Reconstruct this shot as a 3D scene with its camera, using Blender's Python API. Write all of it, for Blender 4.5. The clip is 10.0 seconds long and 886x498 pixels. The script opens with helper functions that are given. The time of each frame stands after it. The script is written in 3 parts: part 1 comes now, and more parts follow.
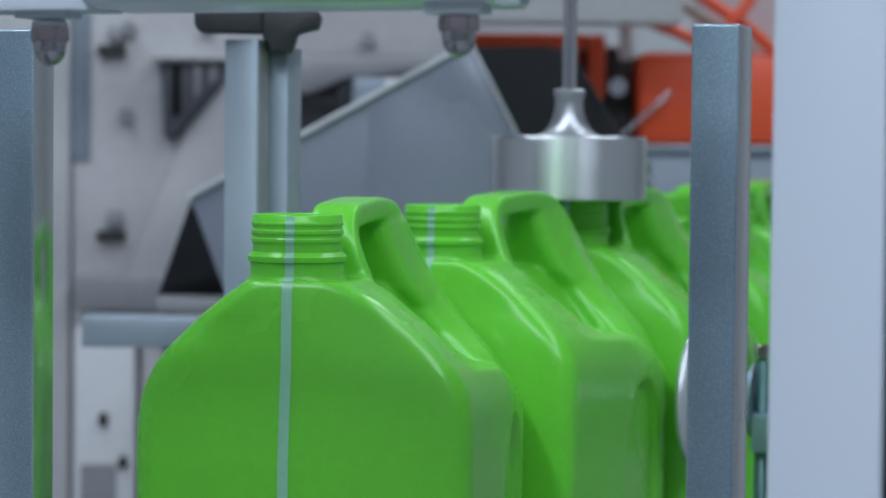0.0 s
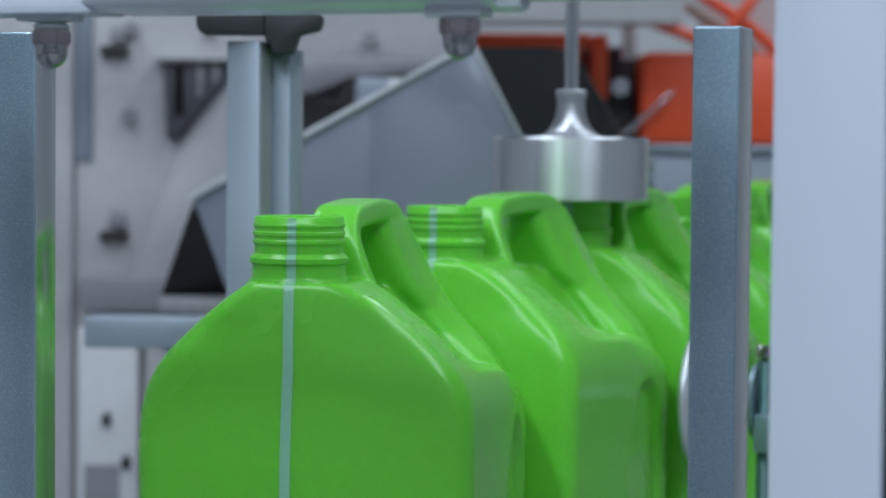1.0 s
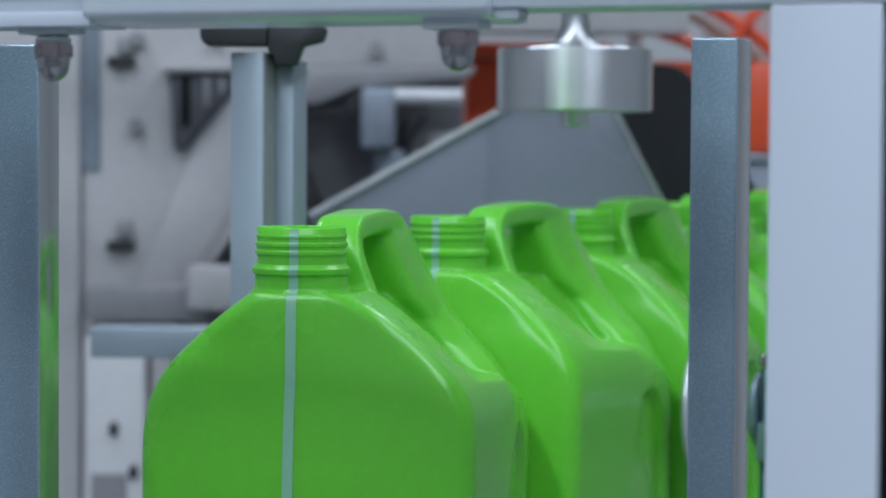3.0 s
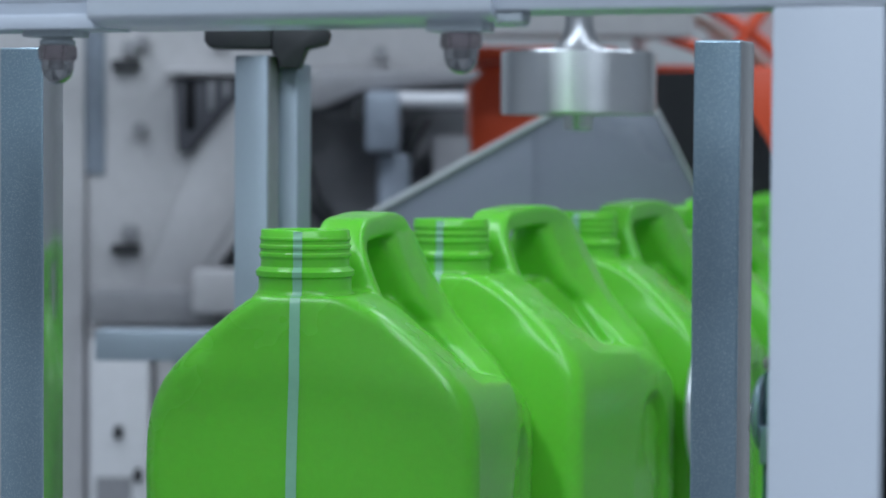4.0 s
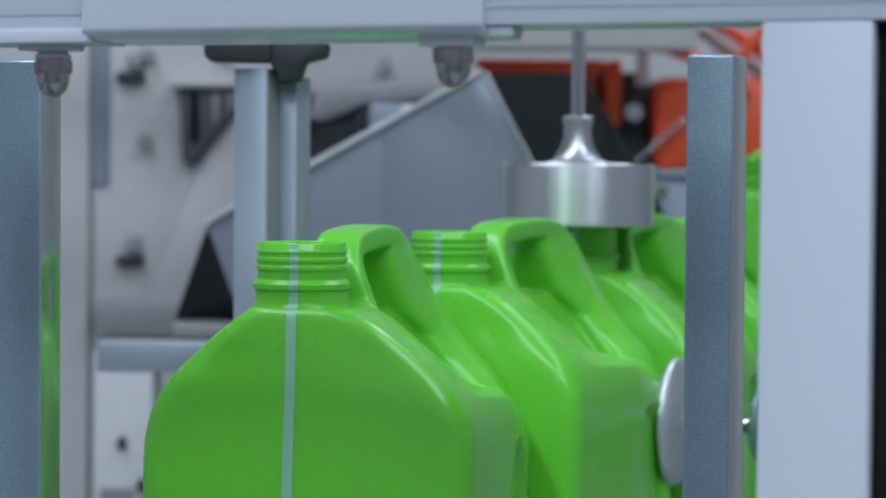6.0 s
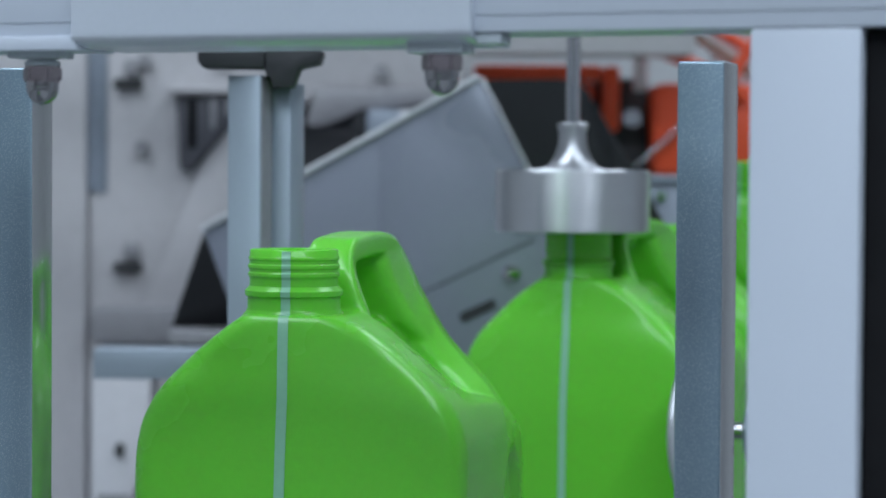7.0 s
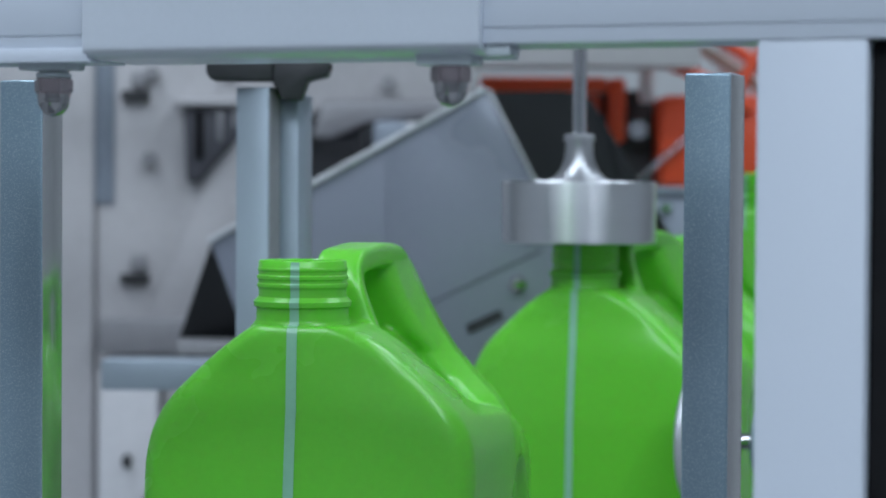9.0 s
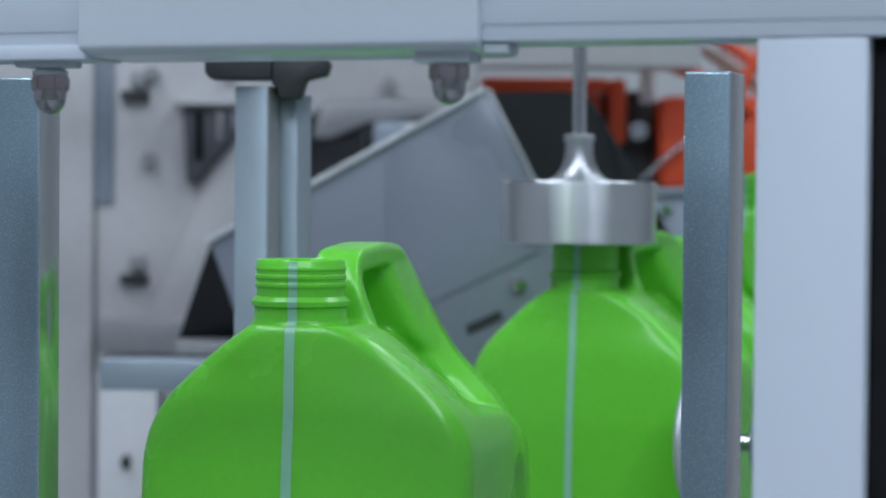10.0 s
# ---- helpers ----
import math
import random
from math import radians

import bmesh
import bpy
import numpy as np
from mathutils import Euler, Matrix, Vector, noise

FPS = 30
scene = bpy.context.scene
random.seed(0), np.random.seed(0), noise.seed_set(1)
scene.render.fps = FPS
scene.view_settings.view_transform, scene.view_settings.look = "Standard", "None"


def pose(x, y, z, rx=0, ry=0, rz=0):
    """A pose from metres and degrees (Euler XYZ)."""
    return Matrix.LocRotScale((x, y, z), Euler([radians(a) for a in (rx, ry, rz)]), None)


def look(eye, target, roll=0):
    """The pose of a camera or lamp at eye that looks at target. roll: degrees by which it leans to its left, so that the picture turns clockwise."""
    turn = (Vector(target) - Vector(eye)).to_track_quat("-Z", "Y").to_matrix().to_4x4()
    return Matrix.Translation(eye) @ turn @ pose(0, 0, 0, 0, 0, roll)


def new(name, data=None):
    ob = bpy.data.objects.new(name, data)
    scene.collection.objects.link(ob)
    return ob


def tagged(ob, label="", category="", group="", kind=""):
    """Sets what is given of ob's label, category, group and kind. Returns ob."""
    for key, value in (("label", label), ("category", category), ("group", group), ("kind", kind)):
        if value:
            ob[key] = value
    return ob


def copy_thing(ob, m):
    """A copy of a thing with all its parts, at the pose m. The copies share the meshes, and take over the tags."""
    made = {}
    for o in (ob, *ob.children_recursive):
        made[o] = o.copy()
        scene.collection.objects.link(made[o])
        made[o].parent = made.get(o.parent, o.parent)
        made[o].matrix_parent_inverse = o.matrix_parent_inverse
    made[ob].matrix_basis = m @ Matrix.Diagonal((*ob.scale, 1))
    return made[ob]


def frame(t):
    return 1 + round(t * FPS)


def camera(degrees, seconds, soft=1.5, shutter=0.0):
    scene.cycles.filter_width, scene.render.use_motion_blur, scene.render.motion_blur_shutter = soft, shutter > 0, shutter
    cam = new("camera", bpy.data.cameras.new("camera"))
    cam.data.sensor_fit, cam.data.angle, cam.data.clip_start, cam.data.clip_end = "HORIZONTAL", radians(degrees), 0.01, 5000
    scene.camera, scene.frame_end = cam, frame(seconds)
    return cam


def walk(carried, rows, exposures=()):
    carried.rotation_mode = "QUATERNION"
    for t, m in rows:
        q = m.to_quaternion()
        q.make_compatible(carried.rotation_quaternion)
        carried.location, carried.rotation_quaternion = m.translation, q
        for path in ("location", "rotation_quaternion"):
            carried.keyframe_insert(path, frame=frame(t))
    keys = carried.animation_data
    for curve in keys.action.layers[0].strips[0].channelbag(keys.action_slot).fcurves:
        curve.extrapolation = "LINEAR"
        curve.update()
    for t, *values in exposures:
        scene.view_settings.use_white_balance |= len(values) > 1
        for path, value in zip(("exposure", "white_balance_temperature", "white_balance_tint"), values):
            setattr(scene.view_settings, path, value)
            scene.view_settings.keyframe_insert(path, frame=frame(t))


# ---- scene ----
# A filling line: green canisters queue under a leak-test head, behind a white machine frame.
FOV = 21.15
cam = camera(FOV, 10.0, soft=1.7, shutter=0.5)
cam.data.dof.use_dof = True
cam.data.dof.focus_distance = 1.11
cam.data.dof.aperture_fstop = 10.5

# seconds, eye x, y, z, yaw to the right, pitch, roll
PATH = [
    (0.0, -0.0060, 0.0088, 1.2330, 0.463, -2.477, 0.550),
    (0.5, -0.0053, 0.0087, 1.2344, 0.424, -2.511, 0.530),
    (1.0, -0.0050, 0.0075, 1.2345, 0.372, -2.510, 0.489),
    (1.5, -0.0048, 0.0078, 1.2341, 0.315, -2.491, 0.440),
    (2.0, -0.0042, 0.0050, 1.2350, 0.259, -2.478, 0.428),
    (2.5, -0.0022, 0.0028, 1.2360, 0.181, -2.376, 0.397),
    (4.0, -0.0000, -0.0000, 1.2350, -0.000, -2.210, 0.369),
    (4.5, -0.0002, -0.0022, 1.2348, -0.098, -2.102, 0.422),
    (5.0, 0.0020, -0.0033, 1.2358, -0.169, -2.100, 0.470),
    (5.5, 0.0038, -0.0046, 1.2358, -0.216, -2.017, 0.491),
    (7.0, 0.0122, -0.0032, 1.2367, -0.318, -1.806, 0.398),
    (7.5, 0.0118, -0.0056, 1.2370, -0.339, -1.714, 0.373),
    (8.0, 0.0111, -0.0075, 1.2371, -0.374, -1.662, 0.366),
    (8.5, 0.0109, -0.0087, 1.2370, -0.407, -1.584, 0.357),
    (9.0, 0.0107, -0.0089, 1.2363, -0.437, -1.516, 0.379),
    (9.5, 0.0125, -0.0072, 1.2360, -0.474, -1.493, 0.421),
    (10.0, 0.0119, -0.0042, 1.2349, -0.466, -1.467, 0.465),
]


def eye_pose(x, y, z, yaw, pitch, roll):
    way = Vector((math.sin(radians(yaw)) * math.cos(radians(pitch)), math.cos(radians(yaw)) * math.cos(radians(pitch)), math.sin(radians(pitch))))
    return look((x, y, z), Vector((x, y, z)) + way, roll)


walk(cam, [(r[0], eye_pose(*r[1:])) for r in PATH], exposures=[(0.0, -0.03), (10.0, 0.03)])

# ---- light: a bright hall with long cool-white ceiling lamps ----
world = bpy.data.worlds.new("hall_air")
scene.world = world
world.use_nodes = True
world.node_tree.nodes["Background"].inputs["Color"].default_value = (0.62, 0.72, 0.85, 1)
world.node_tree.nodes["Background"].inputs["Strength"].default_value = 0.3


def area_lamp(name, x, y, z, sx, sy, watts, target, color=(0.755, 0.87, 1.0)):
    data = bpy.data.lights.new(name, "AREA")
    data.shape, data.size, data.size_y, data.energy, data.color = "RECTANGLE", sx, sy, watts, color
    ob = new(name, data)
    ob.matrix_world = look((x, y, z), target)
    return ob


area_lamp("hall_lamp", -1.3, -0.6, 3.9, 0.22, 3.5, 76, (-1.3, -0.6, 0))
area_lamp("hall_lamp", 1.5, -0.4, 3.9, 0.22, 3.5, 56, (1.5, -0.4, 0))
# unseen extra row, added to brighten faces turned to the eye
area_lamp("hall_lamp", 0.1, -2.2, 3.9, 3.0, 0.25, 86, (0.1, -2.2, 0))
area_lamp("hall_lamp", -1.3, 2.2, 3.9, 0.5, 2.0, 32, (-1.3, 2.2, 0))
area_lamp("hall_lamp", 1.5, 3.2, 3.9, 0.5, 2.0, 34, (1.5, 3.2, 0))


# ---- materials ----
def material(name, base, rough=0.5, metal=0.0, vary=0.12, scale=12.0, grain=220.0, bump=0.05, stretch=(1, 1, 1), rough_vary=0.1, sss=0.0, spec=0.5, turned=0.0):
    m = bpy.data.materials.new(name)
    m.use_nodes = True
    nt = m.node_tree
    b = nt.nodes["Principled BSDF"]
    tc = nt.nodes.new("ShaderNodeTexCoord")
    mp = nt.nodes.new("ShaderNodeMapping")
    mp.inputs["Scale"].default_value = stretch
    nt.links.new(tc.outputs["Object"], mp.inputs["Vector"])
    big = nt.nodes.new("ShaderNodeTexNoise")
    big.inputs["Scale"].default_value, big.inputs["Detail"].default_value = scale, 4
    fine = nt.nodes.new("ShaderNodeTexNoise")
    fine.inputs["Scale"].default_value, fine.inputs["Detail"].default_value = grain, 3
    for n in (big, fine):
        nt.links.new(mp.outputs["Vector"], n.inputs["Vector"])
    mix = nt.nodes.new("ShaderNodeMath")
    mix.operation = "MULTIPLY_ADD"
    mix.inputs[1].default_value, mix.inputs[2].default_value = 0.5, 0.0
    nt.links.new(fine.outputs["Fac"], mix.inputs[0])
    add = nt.nodes.new("ShaderNodeMath")
    add.operation = "MULTIPLY_ADD"
    add.inputs[1].default_value = 0.5
    nt.links.new(big.outputs["Fac"], add.inputs[0])
    nt.links.new(mix.outputs[0], add.inputs[2])
    ramp = nt.nodes.new("ShaderNodeMapRange")
    ramp.inputs["From Min"].default_value, ramp.inputs["From Max"].default_value = 0.3, 0.7
    ramp.inputs["To Min"].default_value, ramp.inputs["To Max"].default_value = 1 - vary, 1 + vary
    nt.links.new(add.outputs[0], ramp.inputs["Value"])
    mul = nt.nodes.new("ShaderNodeVectorMath")
    mul.operation = "SCALE"
    mul.inputs[0].default_value = base
    nt.links.new(ramp.outputs[0], mul.inputs["Scale"])
    nt.links.new(mul.outputs[0], b.inputs["Base Color"])
    rr = nt.nodes.new("ShaderNodeMapRange")
    rr.inputs["From Min"].default_value, rr.inputs["From Max"].default_value = 0.3, 0.7
    rr.inputs["To Min"].default_value, rr.inputs["To Max"].default_value = max(0.03, rough - rough_vary), rough + rough_vary
    nt.links.new(big.outputs["Fac"], rr.inputs["Value"])
    nt.links.new(rr.outputs[0], b.inputs["Roughness"])
    b.inputs["Metallic"].default_value = metal
    b.inputs["Specular IOR Level"].default_value = spec
    if turned:
        tg = nt.nodes.new("ShaderNodeTangent")
        tg.direction_type, tg.axis = "RADIAL", "Z"
        nt.links.new(tg.outputs[0], b.inputs["Tangent"])
        b.inputs["Anisotropic"].default_value = turned
        b.inputs["Anisotropic Rotation"].default_value = 0.25
    if sss:
        b.inputs["Subsurface Weight"].default_value = sss
        b.inputs["Subsurface Radius"].default_value = (0.3, 1.0, 0.15)
        b.inputs["Subsurface Scale"].default_value = 0.008
    if bump:
        bp = nt.nodes.new("ShaderNodeBump")
        bp.inputs["Strength"].default_value, bp.inputs["Distance"].default_value = bump, 0.002
        nt.links.new(fine.outputs["Fac"], bp.inputs["Height"])
        nt.links.new(bp.outputs[0], b.inputs["Normal"])
    return m


GREEN = material("green_hdpe", (0.130, 0.540, 0.040), 0.255, 0, 0.04, 9, 300, 0.006, rough_vary=0.04, sss=0.35, spec=0.42)
STRIPE = material("natural_hdpe", (0.22, 0.49, 0.31), 0.4, 0, 0.06, 30, 300, 0.02)
WHITE = material("white_powder_coat", (0.52, 0.565, 0.635), 0.33, 0, 0.015, 6, 700, 0.02, rough_vary=0.03)
GLOSS = material("glossy_white_cover", (0.57, 0.62, 0.69), 0.21, 0, 0.03, 6, 700, 0.015, rough_vary=0.03, spec=1.0)
GLOSS.node_tree.nodes["Principled BSDF"].inputs["IOR"].default_value = 2.0
LIPGREY = material("grey_coated_strip", (0.42, 0.47, 0.50), 0.3, 0, 0.05, 20, 500, 0.03)
CHROME = material("polished_nickel", (0.36, 0.355, 0.37), 0.04, 1.0, 0.05, 60, 500, 0.0, rough_vary=0.02)
RUBBER = material("black_rubber", (0.004, 0.004, 0.005), 0.75, 0, 0.2, 40, 300, 0.1, spec=0.2)
# casting colour with the pocket's shade already in it
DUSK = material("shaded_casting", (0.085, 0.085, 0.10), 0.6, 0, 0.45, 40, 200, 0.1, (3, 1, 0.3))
GALV = material("galvanised_steel", (0.255, 0.35, 0.42), 0.33, 0.65, 0.03, 40, 2600, 0.0, rough_vary=0.012)


def add_flecks(m, scale, size, tint):
    """Sparse bright flecks of worn zinc."""
    nt = m.node_tree
    b = nt.nodes["Principled BSDF"]
    old = b.inputs["Base Color"].links[0].from_socket
    tc = nt.nodes.new("ShaderNodeTexCoord")
    vo = nt.nodes.new("ShaderNodeTexVoronoi")
    vo.inputs["Scale"].default_value = scale
    nt.links.new(tc.outputs["Object"], vo.inputs["Vector"])
    lt = nt.nodes.new("ShaderNodeMath")
    lt.operation = "LESS_THAN"
    lt.inputs[1].default_value = size
    nt.links.new(vo.outputs["Distance"], lt.inputs[0])
    mx = nt.nodes.new("ShaderNodeMixRGB")
    mx.inputs["Color2"].default_value = tint
    nt.links.new(lt.outputs[0], mx.inputs["Fac"])
    nt.links.new(old, mx.inputs["Color1"])
    nt.links.new(mx.outputs[0], b.inputs["Base Color"])


add_flecks(GALV, 1500.0, 0.30, (0.44, 0.53, 0.58, 1))
ALU = material("turned_aluminium", (0.70, 0.715, 0.735), 0.33, 1.0, 0.03, 20, 500, 0.0, (1, 1, 6), 0.03, turned=1.0)
STEEL = material("bright_steel", (0.50, 0.50, 0.525), 0.13, 1.0, 0.05, 30, 400, 0.01, rough_vary=0.04)
CUT = material("rolled_steel_edge", (0.54, 0.55, 0.565), 0.15, 0.85, 0.06, 40, 900, 0.03, (1, 1, 0.1), rough_vary=0.03)
STEM = material("satin_steel", (0.46, 0.47, 0.49), 0.40, 1.0, 0.04, 30, 500, 0.01, rough_vary=0.03)
SATIN = material("satin_aluminium", (0.58, 0.60, 0.63), 0.42, 0.8, 0.04, 20, 500, 0.02)
ZINC = material("zinc_plated_nut", (0.35, 0.305, 0.32), 0.14, 1.0, 0.08, 60, 500, 0.03)
ANOD = material("anodised_aluminium", (0.36, 0.42, 0.48), 0.42, 0.5, 0.05, 15, 500, 0.03)
SHEET = material("grey_painted_sheet", (0.27, 0.29, 0.35), 0.33, 0.2, 0.07, 5, 250, 0.03)
EDGE = material("bare_sheet_edge", (0.74, 0.74, 0.77), 0.4, 0.4, 0.05, 20, 300, 0.02)
BLACK = material("black_plastic", (0.026, 0.027, 0.030), 0.5, 0, 0.15, 30, 300, 0.1)
DARK = material("near_black_sheet", (0.008, 0.009, 0.011), 0.5, 0, 0.15, 14, 250, 0.05)
RED = material("red_orange_paint", (0.86, 0.105, 0.036), 0.38, 0, 0.06, 8, 250, 0.03)
BEIGE = material("beige_cable_sheath", (0.42, 0.36, 0.30), 0.5, 0, 0.05, 20, 200, 0.02)
# the canisters' green reflection is put into this steel's colour
TEAL = material("green_tinted_steel", (0.09, 0.19, 0.18), 0.35, 0.5, 0.15, 60, 500, 0.03)
PANEL = material("cast_white_panel", (0.52, 0.505, 0.515), 0.5, 0, 0.08, 5, 120, 0.08)
PALE = material("white_machine_paint", (0.70, 0.69, 0.71), 0.45, 0, 0.06, 6, 140, 0.05)
MIDGREY = material("machine_grey", (0.30, 0.295, 0.31), 0.5, 0.1, 0.12, 8, 150, 0.08)
# grey darkened for the shaded opening; the valve row shares it
SHADE = material("darkened_machine_grey", (0.18, 0.18, 0.195), 0.55, 0.1, 0.2, 12, 150, 0.1)
BLUEGREY = material("blue_grey_sheet", (0.30, 0.34, 0.40), 0.4, 0.2, 0.15, 14, 150, 0.08)
BELT = material("conveyor_belt", (0.10, 0.11, 0.12), 0.6, 0, 0.15, 20, 300, 0.2)
FLOOR = material("painted_concrete", (0.30, 0.31, 0.32), 0.45, 0, 0.12, 1.5, 40, 0.1)
HALL_FAR = material("darkened_hall_wall", (0.30, 0.305, 0.32), 0.6, 0, 0.1, 1.0, 60, 0.05)
WALL = material("hall_wall_paint", (0.68, 0.69, 0.70), 0.7, 0, 0.05, 1.0, 60, 0.05)


# ---- building helpers ----
def link_mesh(name, bm, mats, smooth=True, angle=38):
    me = bpy.data.meshes.new(name)
    bmesh.ops.recalc_face_normals(bm, faces=bm.faces)
    bm.to_mesh(me)
    bm.free()
    for m in (mats if isinstance(mats, (list, tuple)) else (mats,)):
        me.materials.append(m)
    if smooth:
        me.shade_smooth()
        me.set_sharp_from_angle(angle=radians(angle))
    return me


def part(name, bm, mats, parent, label="", at=None):
    ob = new(name, link_mesh(name, bm, mats))
    ob.parent = parent
    if at is not None:
        ob.matrix_basis = at
    if label:
        tagged(ob, label)
    return ob


def thing(name, label, category, at=None, group="", kind=""):
    ob = new(name)
    ob.empty_display_size = 0.02
    if at is not None:
        ob.matrix_basis = at
    return tagged(ob, label, category, group, kind)


def solid(name, bm, mats, label, category, at=None, group="", kind=""):
    ob = new(name, link_mesh(name, bm, mats))
    if at is not None:
        ob.matrix_basis = at
    return tagged(ob, label, category, group, kind)


def box(x0, x1, y0, y1, z0, z1, bevel=0.001, segments=2, bm=None):
    own = bmesh.new()
    vs = [own.verts.new((x, y, z)) for x in (x0, x1) for y in (y0, y1) for z in (z0, z1)]
    for f in ((0, 1, 3, 2), (4, 6, 7, 5), (0, 4, 5, 1), (2, 3, 7, 6), (0, 2, 6, 4), (1, 5, 7, 3)):
        own.faces.new([vs[i] for i in f])
    bmesh.ops.recalc_face_normals(own, faces=own.faces)
    if bevel:
        bmesh.ops.bevel(own, geom=own.edges[:], offset=bevel, segments=segments, affect="EDGES", profile=0.5)
    return own if bm is None else merged(bm, own)


def merged(bm, own):
    tmp = bpy.data.meshes.new("tmp")
    own.to_mesh(tmp)
    own.free()
    bm.from_mesh(tmp)
    bpy.data.meshes.remove(tmp)
    return bm


def lathe(profile, n=48, close=True, bm=None):
    """Turns (radius, z) pairs round the z axis."""
    own = bmesh.new()
    rings = []
    for r, z in profile:
        if r < 1e-6:
            rings.append([own.verts.new((0, 0, z))])
        else:
            rings.append([own.verts.new((r * math.cos(2 * math.pi * i / n), r * math.sin(2 * math.pi * i / n), z)) for i in range(n)])
    for a, b in zip(rings, rings[1:]):
        for i in range(n):
            j = (i + 1) % n
            if len(a) == 1:
                own.faces.new((a[0], b[i], b[j]))
            elif len(b) == 1:
                own.faces.new((a[i], a[j], b[0]))
            else:
                own.faces.new((a[i], a[j], b[j], b[i]))
    return own if bm is None else merged(bm, own)


def prism(outline, y0, y1, bevel=0.0015, bm=None):
    """Extrudes an (x, z) outline from y0 to y1."""
    own = bmesh.new()
    front = [own.verts.new((x, y0, z)) for x, z in outline]
    back = [own.verts.new((x, y1, z)) for x, z in outline]
    own.faces.new(front)
    own.faces.new(back[::-1])
    for i in range(len(front)):
        j = (i + 1) % len(front)
        own.faces.new((front[i], back[i], back[j], front[j]))
    bmesh.ops.recalc_face_normals(own, faces=own.faces)
    if bevel:
        bmesh.ops.bevel(own, geom=own.edges[:], offset=bevel, segments=2, affect="EDGES", profile=0.5)
    return own if bm is None else merged(bm, own)


def tube(points, radii, n=16, bm=None, wide=None):
    """Sweeps a ring along points in space; wide: half widths across x where they differ from the thickness."""
    own = bmesh.new()
    pts = [Vector(p) for p in points]
    rings = []
    side = None
    for k, p in enumerate(pts):
        d = (pts[min(k + 1, len(pts) - 1)] - pts[max(k - 1, 0)]).normalized()
        if wide is not None:
            side = Vector((1, 0, 0))
        elif side is None:
            side = d.orthogonal().normalized()
        else:
            side = (side - d * side.dot(d)).normalized()
        up = d.cross(side).normalized()
        w = wide[k] if wide is not None else radii[k]
        ring = []
        for i in range(n):
            a = 2 * math.pi * i / n
            ca, sa = math.cos(a), math.sin(a)
            if wide is not None:
                ca, sa = math.copysign(abs(ca) ** 0.28, ca), math.copysign(abs(sa) ** 0.28, sa)
            ring.append(own.verts.new(p + side * (w * ca) + up * (radii[k] * sa)))
        rings.append(ring)
    for a, b in zip(rings, rings[1:]):
        for i in range(n):
            j = (i + 1) % n
            own.faces.new((a[i], a[j], b[j], b[i]))
    own.faces.new(rings[0][::-1])
    own.faces.new(rings[-1])
    return own if bm is None else merged(bm, own)


def bezier(points, steps=8):
    """A smooth line through points (Catmull-Rom)."""
    pts = [Vector(p) for p in points]
    out = []
    for i in range(len(pts) - 1):
        p0, p1, p2, p3 = pts[max(i - 1, 0)], pts[i], pts[i + 1], pts[min(i + 2, len(pts) - 1)]
        for s in range(steps):
            t = s / steps
            out.append(0.5 * (2 * p1 + (p2 - p0) * t + (2 * p0 - 5 * p1 + 4 * p2 - p3) * t * t + (3 * p1 - p0 - 3 * p2 + p3) * t ** 3))
    return out + [pts[-1]]


# The machine stands turned 20 degrees: u runs across it, v along the conveyor, away from the eye.
TURN = -20.0
MACHINE = pose(0, 1.0, 0, 0, 0, TURN)


def on_machine(u, v, z, rz=0.0, rx=0.0, ry=0.0):
    return MACHINE @ pose(u, v, z, rx, ry, rz)


# ---- the hall ----
solid("floor", box(-5, 5, -3, 6, -0.1, 0.0, 0), FLOOR, "grey painted concrete hall floor", "floor", kind="structure")
solid("ceiling", box(-5.1, 5.1, -3.1, 6.1, 4.0, 4.1, 0), WALL, "pale grey hall ceiling", "ceiling", kind="structure")
solid("wall_north", box(-5.1, 5.1, 6.0, 6.1, 0, 4, 0), WALL, "pale grey hall wall behind the machines", "wall", kind="structure")
# unseen wall behind the eye, darkened so front faces mirror less light
solid("wall_south", box(-5.1, 5.1, -3.1, -3.0, 0, 4, 0), HALL_FAR, "unseen mid-grey hall wall, darkened to dim reflections", "wall", kind="structure")
solid("wall_west", box(-5.1, -5.0, -3, 6, 0, 4, 0), WALL, "pale grey hall wall", "wall", kind="structure")
solid("wall_east", box(5.0, 5.1, -3, 6, 0, 4, 0), WALL, "pale grey hall wall", "wall", kind="structure")

# ---- the white machine frame ----
FRONT = -0.106


